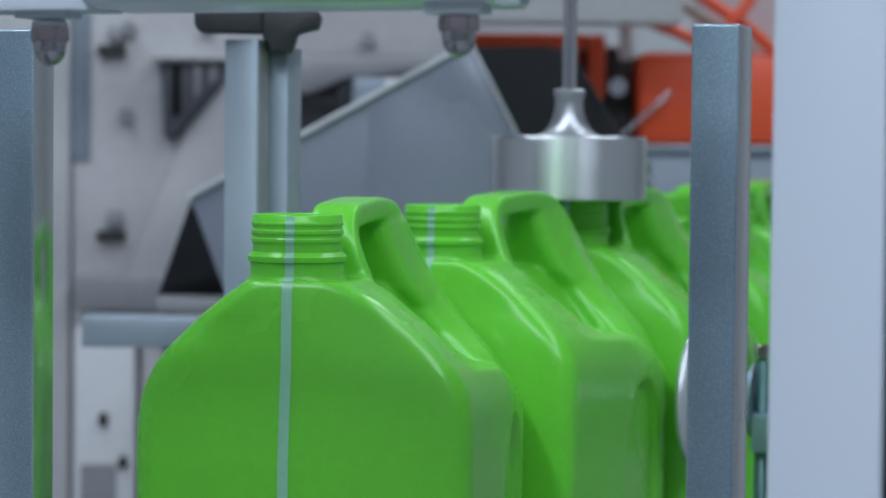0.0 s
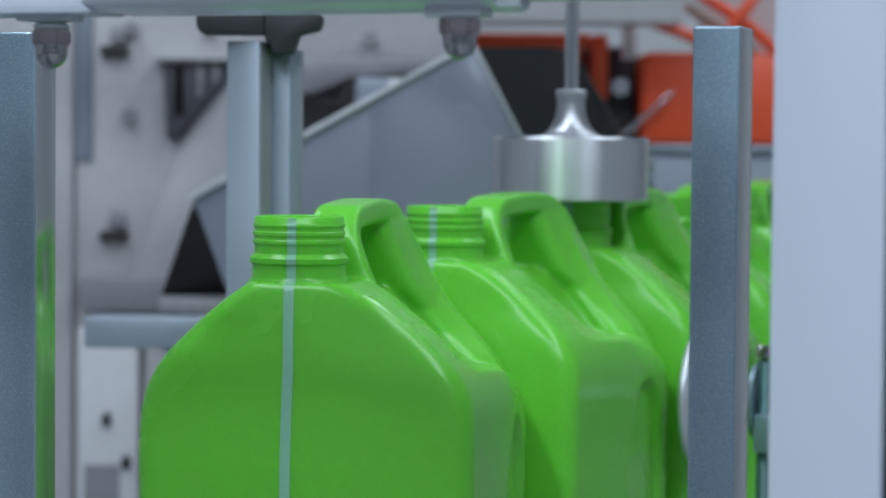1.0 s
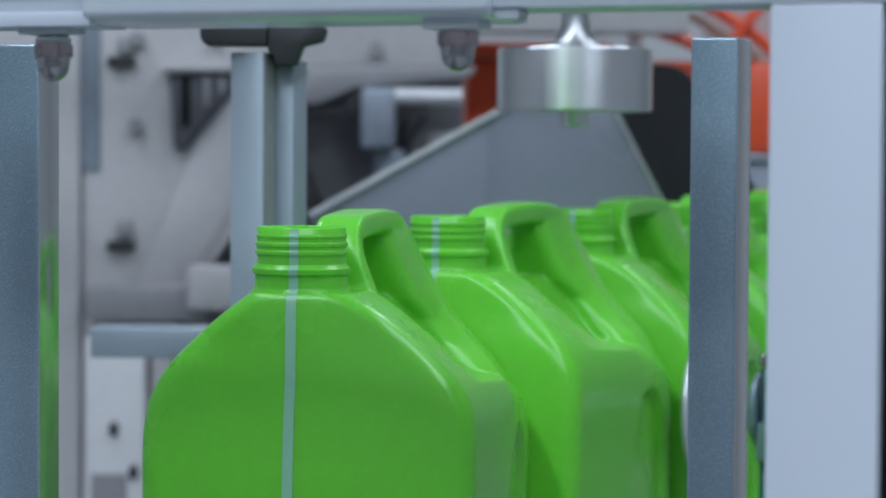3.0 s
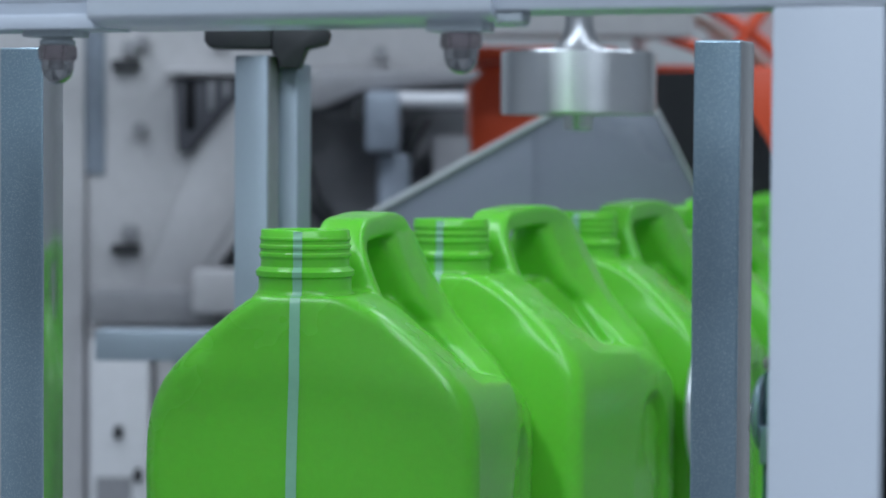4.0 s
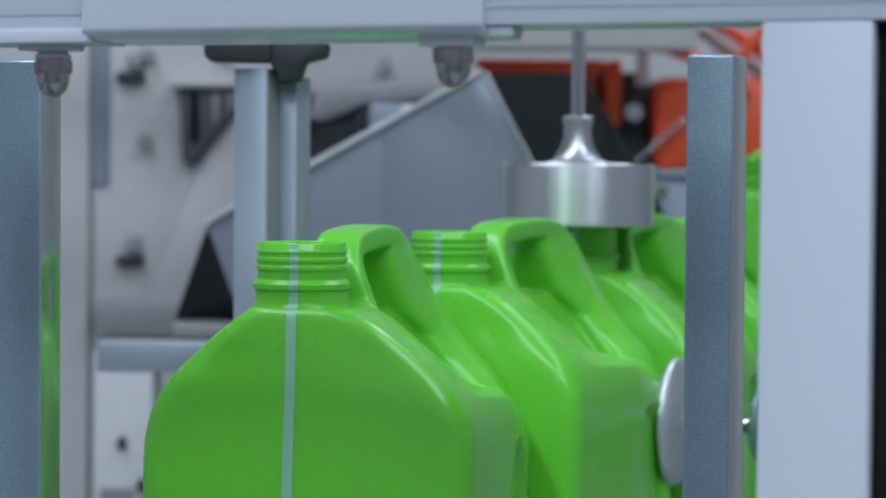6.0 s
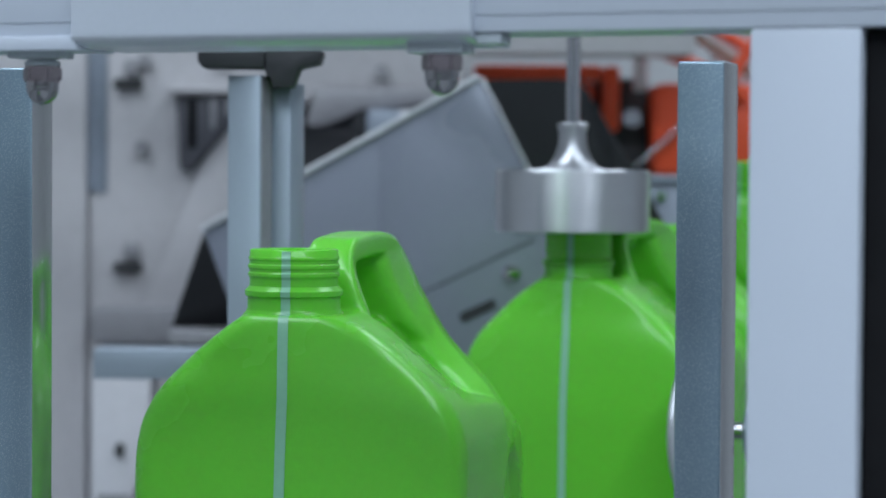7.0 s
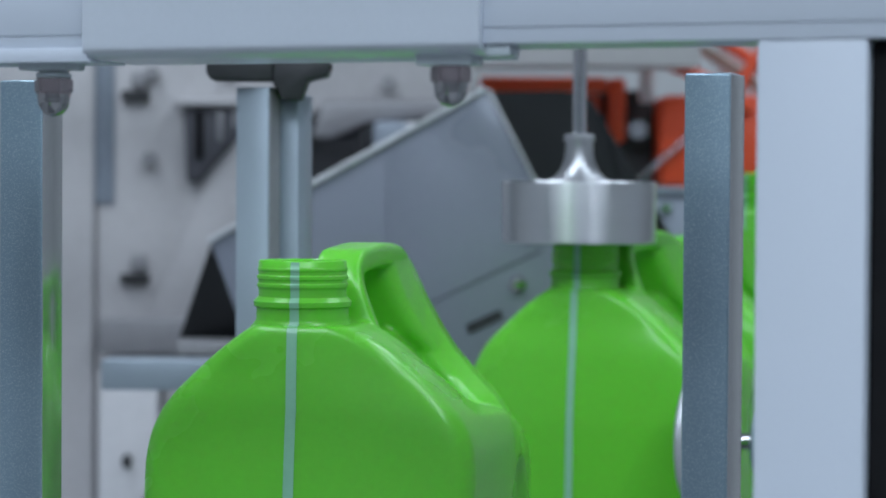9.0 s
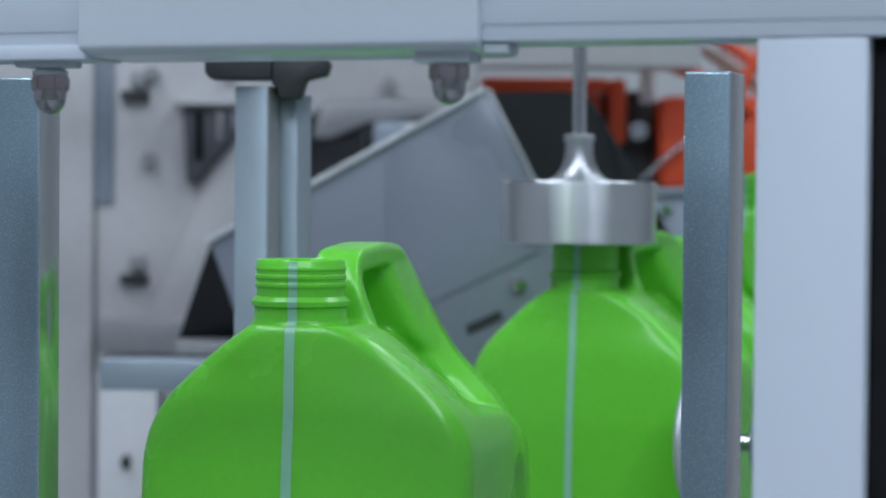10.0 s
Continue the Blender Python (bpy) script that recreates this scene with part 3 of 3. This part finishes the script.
# ---- guide pillar with a clamping knob ----
def pillar():
    t = thing("guide_pillar", "silver aluminium profile pillar with a black clamping lever", "pillar", pose(-0.0956, 1.4187, 0, 0, 0, TURN))
    part("profile", box(-0.0240, -0.0028, -0.018, 0.0, 0.0, 1.2945, 0.0008), ANOD, t)
    # thin grey strip: the side face's dark reflection put into colour
    part("side_face_strip", box(-0.0027, -0.0022, -0.0165, -0.002, 0.0, 1.2925, 0.0), MIDGREY, t)
    part("profile", box(-0.0050, 0.0085, 0.0002, 0.022, 0.0, 1.2905, 0.0008), ANOD, t)
    flat = pose(-0.006, -0.006, 0, 0, 0, -TURN)
    part("clamping_plate", prism([(-0.038, 1.316), (-0.038, 1.3025), (-0.035, 1.2985), (0.0015, 1.2985), (0.0015, 1.316)], -0.016, 0.014, 0.0012), BLACK, t, "dark plastic clamping plate", flat)
    part("clamping_lever", prism([(0.0018, 1.314), (0.0018, 1.2950), (0.0050, 1.2930), (0.0060, 1.2870), (0.0180, 1.2870), (0.0220, 1.2985), (0.0340, 1.3015), (0.0360, 1.308), (0.0330, 1.314)], -0.015, 0.013, 0.0012), BLACK, t, "black plastic clamping lever", flat)
    return t


pillar()


# ---- machinery behind ----
def cross_rail():
    t = thing("cross_rail", "silver aluminium cross rail behind the queue", "rail", pose(0, 1.85, 0))
    part("rail", box(-0.2715, -0.02, 0.0, 0.04, 1.0745, 1.0980, 0.001), ANOD, t)
    part("leg", box(-0.21, -0.18, 0.005, 0.035, 0.0, 1.0743, 0.001), ANOD, t)
    return t


cross_rail()


def moulding_machine():
    t = thing("moulding_machine", "white cast moulding machine with bolts, pockets and grey fittings", "machine", pose(0, 2.45, 0))
    part("column", box(-0.60, -0.3725, 0.012, 0.05, 0.0, 1.9, 0.004), PANEL, t)
    # a flat strip, the groove's shade put into its blue-grey
    part("groove", box(-0.3722, -0.352, 0.0165, 0.05, 1.215, 1.9, 0.002), BLUEGREY, t)
    part("plate", prism([(-0.371, 0.0), (-0.371, 1.9), (0.26, 1.9), (0.26, 1.362), (0.028, 1.362), (0.018, 1.325), (-0.13, 1.325), (-0.165, 1.29), (-0.185, 1.19), (-0.285, 1.05), (-0.300, 0.0)], 0.02, 0.09, 0.003), PANEL, t)
    part("gusset", prism([(-0.225, 1.315), (-0.19, 1.315), (-0.19, 1.22), (-0.285, 1.05), (-0.335, 1.05)], 0.0145, 0.0195, 0.003), PANEL, t)
    # a raised slab for the pocket, its shade put into the dark colour
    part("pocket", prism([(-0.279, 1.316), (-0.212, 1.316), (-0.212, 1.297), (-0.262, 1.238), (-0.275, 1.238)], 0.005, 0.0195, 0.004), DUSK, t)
    # dark and lighter upright streaks laid over the pocket's colour
    for x, half in ((-0.262, 0.004), (-0.240, 0.003), (-0.224, 0.003)):
        part("pocket_streak", box(x - half, x + half, 0.002, 0.0048, 1.262 + 0.9 * max(0.0, x + 0.262), 1.314, 0.001), RUBBER if x < -0.25 else MIDGREY, t)
    part("pocket_lip", box(-0.287, -0.20, -0.005, 0.018, 1.3185, 1.3245, 0.002), PANEL, t)
    # slots are raised black blocks, their inner shade put into the colour
    for x, z in ((-0.3295, 1.3285), (-0.3295, 1.1375)):
        part("slot", box(x - 0.015, x + 0.015, 0.008, 0.0195, z - 0.0055, z + 0.0055, 0.003), BLACK, t)
        part("slot_boss", box(x - 0.004, x + 0.012, 0.010, 0.0195, z + 0.008, z + 0.026, 0.003), MIDGREY, t)
    for x, z, r in ((-0.3148, 1.2626, 0.0075), (-0.312, 1.352, 0.007), (-0.066, 1.343, 0.007), (-0.232, 1.352, 0.006)):
        part("bolt", lathe([(0, 0.0), (r, 0.0), (r, 0.012), (0, 0.012)], 16), MIDGREY, t, "", pose(x, 0.0195, z, 90))
    # lower bracket with two holes
    part("ledge", box(-0.362, -0.235, -0.03, 0.0195, 1.062, 1.098, 0.004), MIDGREY, t)
    part("ledge_boss", box(-0.255, -0.20, -0.05, 0.0, 1.075, 1.120, 0.006), PANEL, t)
    part("lower_plate", box(-0.362, -0.300, -0.025, 0.0190, 0.70, 1.045, 0.004), PALE, t)
    part("lower_plate", box(-0.297, -0.22, -0.005, 0.0190, 0.70, 1.045, 0.004), PANEL, t)
    # holes are black discs laid on, in place of shaded depth
    for x, z in ((-0.3315, 0.9514), (-0.3112, 0.9074)):
        part("hole", lathe([(0, 0), (0.0075, 0), (0.0075, 0.006), (0, 0.006)], 20), BLACK, t, "", pose(x, -0.0245, z, 90) @ Matrix.Diagonal((0.65, 1, 1, 1)))
    # a grey patch for the lower pocket, its shade put into colour
    part("pocket", box(-0.355, -0.318, -0.026, -0.0251, 0.74, 0.905, 0.0), MIDGREY, t)
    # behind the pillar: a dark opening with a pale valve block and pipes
    # the opening is a solid slab, its shade put into the grey
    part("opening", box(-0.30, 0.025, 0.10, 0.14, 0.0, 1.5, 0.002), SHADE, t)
    part("arch", prism([(-0.135, 1.325), (0.04, 1.325), (0.03, 1.312), (-0.02, 1.308), (-0.085, 1.302), (-0.125, 1.285), (-0.145, 1.285)], 0.0, 0.019, 0.004), MIDGREY, t)
    part("plug", lathe([(0, 0), (0.014, 0), (0.014, 0.03), (0, 0.03)], 24), BLACK, t, "", pose(-0.082, 0.02, 1.284, 90))
    part("valve_block", box(-0.080, -0.045, -0.04, 0.09, 1.240, 1.302, 0.006), BLUEGREY, t)
    part("valve_stem", box(-0.068, -0.034, 0.0, 0.09, 1.05, 1.240, 0.008), BLUEGREY, t)
    part("pipe", lathe([(0, 0), (0.0085, 0), (0.0085, 0.075), (0, 0.075)], 24), EDGE, t, "", pose(-0.052, -0.02, 1.2935, 0, 90))
    part("hose", tube(bezier([(-0.02, 0.03, 1.275), (-0.035, 0.02, 1.25), (-0.045, 0.03, 1.20), (-0.06, 0.03, 1.14), (-0.11, 0.03, 1.08)], 6), [0.008] * 25, 12), BLACK, t, "black hose")
    part("hose", tube(bezier([(-0.15, 0.03, 1.23), (-0.135, 0.02, 1.19), (-0.115, 0.03, 1.15), (-0.12, 0.03, 1.05)], 6), [0.010] * 19, 12), BLACK, t, "black hose")
    part("cover_plate", box(-0.012, 0.028, 0.03, 0.09, 1.05, 1.258, 0.004), MIDGREY, t)
    return t


moulding_machine()


def robot():
    t = thing("robot", "red-orange robot body with looped red hoses and dark fittings", "robot", pose(0, 2.62, 0))
    part("body", box(0.028, 0.165, 0.0, 0.30, 1.237, 1.340, 0.008), RED, t)
    part("body", box(0.226, 0.50, -0.02, 0.30, 1.237, 1.338, 0.010), RED, t)
    part("link", box(0.172, 0.191, -0.012, 0.02, 1.285, 1.357, 0.005), RED, t, "bright red link")
    part("top_rail", box(0.03, 0.1715, -0.01, 0.02, 1.3405, 1.3575, 0.004), RED, t)
    part("recess", box(0.166, 0.225, 0.0205, 0.28, 1.20, 1.345, 0.003), BLACK, t)
    part("socket", lathe([(0, 0), (0.012, 0), (0.010, 0.02), (0, 0.02)], 20), STEEL, t, "", pose(0.2055, 0.0195, 1.300, 90))
    part("fitting", lathe([(0, 0), (0.008, 0), (0.006, 0.02), (0, 0.02)], 16), STEEL, t, "", pose(0.178, 0.015, 1.255, 90))
    part("deck", box(0.03, 0.52, -0.03, 0.30, 1.2295, 1.2365, 0.002), ANOD, t)
    part("deck_base", box(0.03, 0.52, -0.02, 0.30, 1.02, 1.2290, 0.004), BLUEGREY, t)
    part("valve_row", box(0.11, 0.165, -0.05, -0.0205, 1.150, 1.222, 0.004), SHADE, t)
    for x, z in ((0.120, 1.205), (0.140, 1.178), (0.128, 1.165), (0.170, 1.21), (0.205, 1.20), (0.235, 1.214)):
        part("fitting", lathe([(0, 0), (0.006, 0), (0.005, 0.012), (0, 0.012)], 12), STEEL, t, "", pose(x, -0.0505 if x < 0.165 else -0.0205, z, 90))
    part("feed_pipe", lathe([(0, 0), (0.008, 0), (0.008, 0.16), (0, 0.16)], 16), PALE, t, "white pipe", pose(0.214, -0.005, 1.330))
    part("push_rod", lathe([(0, 0), (0.0024, 0), (0.0024, 0.075), (0, 0.075)], 12), STEEL, t, "", pose(0.205, -0.035, 1.245, 0, 48, 0))
    for pts in ([(0.165, -0.04, 1.412), (0.206, -0.04, 1.385), (0.240, -0.04, 1.3685), (0.281, -0.04, 1.352), (0.327, -0.03, 1.322)],
                [(0.296, -0.03, 1.322), (0.307, -0.04, 1.338), (0.324, -0.04, 1.367), (0.340, -0.04, 1.389), (0.366, -0.03, 1.43)],
                [(0.262, -0.02, 1.420), (0.306, -0.02, 1.391), (0.346, -0.02, 1.364), (0.385, -0.01, 1.330)]):
        line = bezier(pts, 8)
        part("hose", tube(line, [0.0068] * len(line), 12), RED, t, "red hose")
    line = bezier([(0.235, 0.0, 1.412), (0.272, 0.0, 1.392), (0.322, 0.0, 1.360), (0.37, 0.0, 1.326)], 8)
    part("cable", tube(line, [0.006] * len(line), 12), BEIGE, t, "beige cable")
    part("frame_plate", box(0.33, 0.80, 0.31, 0.36, 0.9, 1.9, 0.004), PANEL, t)
    part("pedestal", box(0.05, 0.50, 0.02, 0.28, 0.0, 1.0195, 0.01), MIDGREY, t)
    return t


robot()


# ---- gripper chute carried by the robot, at x, z of its own rest place ----
def chute():
    t = thing("gripper_chute", "grey folded sheet-metal gripper chute with near-black sides", "gripper", pose(0, 2.05, 0))
    part("face_sheet", prism([(-0.2066, 1.186), (-0.0545, 1.2715), (0.0321, 1.3195), (0.1007, 1.1886), (0.105, 1.06), (-0.160, 1.06)], 0.0, 0.004, 0.0008), SHEET, t)
    part("top_flange", prism([(-0.2072, 1.1856), (0.0318, 1.3193), (0.0295, 1.3232), (-0.2097, 1.1900)], -0.006, 0.0042, 0.0005), EDGE, t, "bright sheet edge")
    part("side_flange", prism([(0.0324, 1.3192), (0.1010, 1.1884), (0.1034, 1.1896), (0.0346, 1.3206)], -0.003, 0.0042, 0.0005), EDGE, t, "bright sheet edge")
    part("stiffener", prism([(-0.054, 1.2690), (0.030, 1.316), (0.098, 1.1886), (0.10, 1.07), (-0.054, 1.07)], -0.0030, -0.0002, 0.0006), SHEET, t)
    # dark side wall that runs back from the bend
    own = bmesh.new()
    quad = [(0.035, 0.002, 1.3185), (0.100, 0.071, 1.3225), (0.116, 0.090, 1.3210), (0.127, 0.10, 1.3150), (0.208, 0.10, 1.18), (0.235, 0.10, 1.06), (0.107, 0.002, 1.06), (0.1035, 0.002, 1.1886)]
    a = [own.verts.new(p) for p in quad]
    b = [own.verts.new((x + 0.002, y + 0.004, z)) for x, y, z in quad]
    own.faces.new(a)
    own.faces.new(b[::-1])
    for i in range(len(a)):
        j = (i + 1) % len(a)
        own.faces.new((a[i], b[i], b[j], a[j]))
    part("side_sheet", own, DARK, t, "near-black sheet")
    # near-black sheet puts the shade of the chute's end opening into colour
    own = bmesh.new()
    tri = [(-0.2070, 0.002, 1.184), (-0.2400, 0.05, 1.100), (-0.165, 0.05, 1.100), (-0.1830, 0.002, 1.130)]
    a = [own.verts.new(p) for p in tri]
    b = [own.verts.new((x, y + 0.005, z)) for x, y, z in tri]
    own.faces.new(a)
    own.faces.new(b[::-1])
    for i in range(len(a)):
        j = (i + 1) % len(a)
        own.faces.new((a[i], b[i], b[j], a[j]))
    part("side_sheet", own, DARK, t, "near-black sheet")
    part("bottom_lip", prism([(-0.236, 1.0995), (-0.160, 1.0995), (-0.160, 1.088), (-0.236, 1.088)], -0.002, 0.05, 0.001), MIDGREY, t)
    # slot and screws low on the face
    # a black plate on the face puts the slot's shade into colour
    part("slot", prism([(0.018, 1.108), (0.048, 1.122), (0.045, 1.130), (0.015, 1.116)], -0.0042, -0.0032, 0.0), BLACK, t, "dark adjusting slot")
    for x, z in ((-0.118, 1.094), (0.074, 1.196), (0.060, 1.152)):
        part("screw", lathe([(0, 0), (0.007, 0), (0.0075, 0.004), (0.003, 0.008), (0, 0.008)], 16), STEEL, t, "", pose(x, -0.0002 if x < -0.06 else -0.0032, z, 90))
    # the fold's crease shade is a thin near-black strip
    part("fold_line", prism([(-0.0151, 1.1340), (0.0798, 1.1802), (0.0794, 1.1814), (-0.0155, 1.1352)], -0.0036, -0.0031, 0.0), DARK, t)
    part("gripper_arm", prism([(-0.185, 1.058), (-0.10, 1.058), (-0.10, 0.93), (-0.165, 0.93)], 0.0, 0.06, 0.004), RED, t, "red gripper arm")
    part("gripper_motor", lathe([(0, 0), (0.030, 0), (0.032, 0.004), (0.032, 0.02), (0, 0.02)], 32), BLACK, t, "black round drive", pose(-0.145, -0.001, 1.045, 90))
    part("carrier", box(-0.06, 0.08, 0.0045, 0.12, 1.03, 1.20, 0.004), MIDGREY, t)
    part("carriage", box(-0.05, 0.07, 0.03, 0.11, 0.80, 1.0295, 0.004), MIDGREY, t)
    return t


CHUTE = chute()


def chute_track():
    t = thing("chute_track", "grey linear track under the gripper chute", "track", pose(0, 2.05, 0))
    part("beam", box(-0.35, 0.30, 0.03, 0.11, 0.70, 0.785, 0.003), ANOD, t)
    part("leg", box(-0.30, -0.25, 0.045, 0.095, 0.0, 0.6995, 0.002), ANOD, t)
    return t


chute_track()


# ---- what moves ----
def eject_rows(t0):
    """Poses of the first canister as it shoots off the belt's end, tips over and drops to the lower belt."""
    u = ROW_U
    b = BELT_TOP + 0.0005
    return [(t0, slot_pose(0)),
            (t0 + 0.10, on_machine(u, 0.060, b, 3.0, 2.5)),
            (t0 + 0.20, on_machine(u - 0.006, 0.020, b - 0.011, 2.0, 9.5)),
            (t0 + 0.30, on_machine(u - 0.027, 0.024, b - 0.035, -1.0, 23.0)),
            (t0 + 0.40, on_machine(u - 0.034, 0.010, b - 0.062, 2.0, 38.0)),
            (t0 + 0.50, on_machine(u - 0.030, -0.10, b - 0.17, 0.0, 68.0)),
            (t0 + 0.60, on_machine(u - 0.030, -0.28, 0.55, 0.0, 84.0)),
            (t0 + 0.70, on_machine(u - 0.03, -0.50, 0.452, 0.0, 90.0))]


def advance_rows(t0, k):
    """A canister that moves up one place, rocking a little as it stops."""
    b = BELT_TOP + 0.0005

    def at(f, tilt, lift):
        g = min(1.0, max(0.0, f))
        return on_machine(ROW[k] + (ROW[k - 1] - ROW[k]) * g, SLOTS[k] + (SLOTS[k - 1] - SLOTS[k]) * f, b + lift, TWIST[k] + (TWIST[k - 1] - TWIST[k]) * g, tilt)
    if k == 1:
        return [(t0, at(0, 0, 0)), (t0 + 0.10, at(0.25, 1.0, 0.001)), (t0 + 0.20, at(0.68, 6.0, 0.004)), (t0 + 0.30, at(0.93, 3.0, 0.003)), (t0 + 0.40, at(0.99, 0.4, 0.0005)), (t0 + 0.50, at(1, 0, 0))]
    return [(t0, at(0, 0, 0)), (t0 + 0.10, at(0.22, 0.0, 0)), (t0 + 0.20, at(0.62, 2.5, 0.002)), (t0 + 0.30, at(0.95, 3.0, 0.003)), (t0 + 0.40, at(1.0, 0.6, 0.0005)), (t0 + 0.50, at(1, 0, 0))]


def motions():
    up = 0.0655
    rest = (-0.1185, 0.589, 1.2005)

    def head(z):
        return on_machine(rest[0], rest[1], rest[2] + z)
    walk(HEAD, [(0.0, head(0)), (1.35, head(0)), (1.4, head(0.004)), (1.5, head(up)), (5.4, head(up)), (5.5, head(0.044)), (5.6, head(0.017)), (5.7, head(0)), (10.0, head(0))])

    def clamp(u):
        return on_machine(u, 0.526, 1.076)
    walk(CLAMP, [(0.0, clamp(-0.0185)), (5.7, clamp(-0.0185)), (5.9, clamp(-0.0355)), (6.8, clamp(-0.0350)), (6.9, clamp(-0.0285)), (7.0, clamp(-0.0250)), (10.0, clamp(-0.0250))])

    def chute_at(px, drop=0.0):
        return pose(px * 0.000488, 2.05, -drop * 0.000488)
    walk(CHUTE, [(0.0, chute_at(0)), (1.8, chute_at(0)), (1.9, chute_at(-80)), (2.0, chute_at(-125)), (2.1, chute_at(-190)), (2.2, chute_at(-216)), (2.3, chute_at(-222)), (2.4, chute_at(-196)),
                 (2.5, chute_at(-88, 5)), (2.6, chute_at(-28, 6)), (2.7, chute_at(28, 7)), (3.1, chute_at(235, 15)), (3.4, chute_at(265, 19)), (4.3, chute_at(272, 19)), (4.5, chute_at(257, 20)),
                 (4.6, chute_at(213, 15)), (4.7, chute_at(124, 5)), (4.8, chute_at(56, 2)), (4.9, chute_at(18)), (5.0, chute_at(0)), (10.0, chute_at(0))])
    first_go, second_go = 4.6, 6.05
    gone = on_machine(ROW_U - 0.03, -1.9, 0.455, 0.0, 90.0)
    walk(CANISTERS[0], [(0.0, slot_pose(0))] + eject_rows(first_go) + [(first_go + 2.0, gone), (10.0, gone)])
    late = on_machine(ROW_U - 0.03, -1.3, 0.455, 0.0, 90.0)
    walk(CANISTERS[1], [(0.0, slot_pose(1))] + advance_rows(first_go, 1) + eject_rows(second_go) + [(second_go + 1.5, late), (10.0, late)])
    walk(CANISTERS[2], [(0.0, slot_pose(2))] + advance_rows(first_go, 2) + advance_rows(second_go, 1) + [(10.0, slot_pose(0))])
    for k in range(3, 5):
        walk(CANISTERS[k], [(0.0, slot_pose(k))] + advance_rows(first_go, k) + [(10.0, slot_pose(k - 1))])

    # the next canister arrives on its tray
    def arriving(v, z):
        return on_machine(ROW[4], v, BELT_TOP + z)
    way = [(0.0, 1.9), (first_go, 1.9), (first_go + 0.1, 1.62), (first_go + 0.2, 1.28), (first_go + 0.3, 1.075), (first_go + 0.4, SLOTS[4] + 0.004), (10.0, SLOTS[4] + 0.004)]
    walk(CANISTERS[5], [(t, arriving(v, 0.0506)) for t, v in way])
    walk(TRAY, [(t, arriving(v, 0.0002)) for t, v in way])


motions()
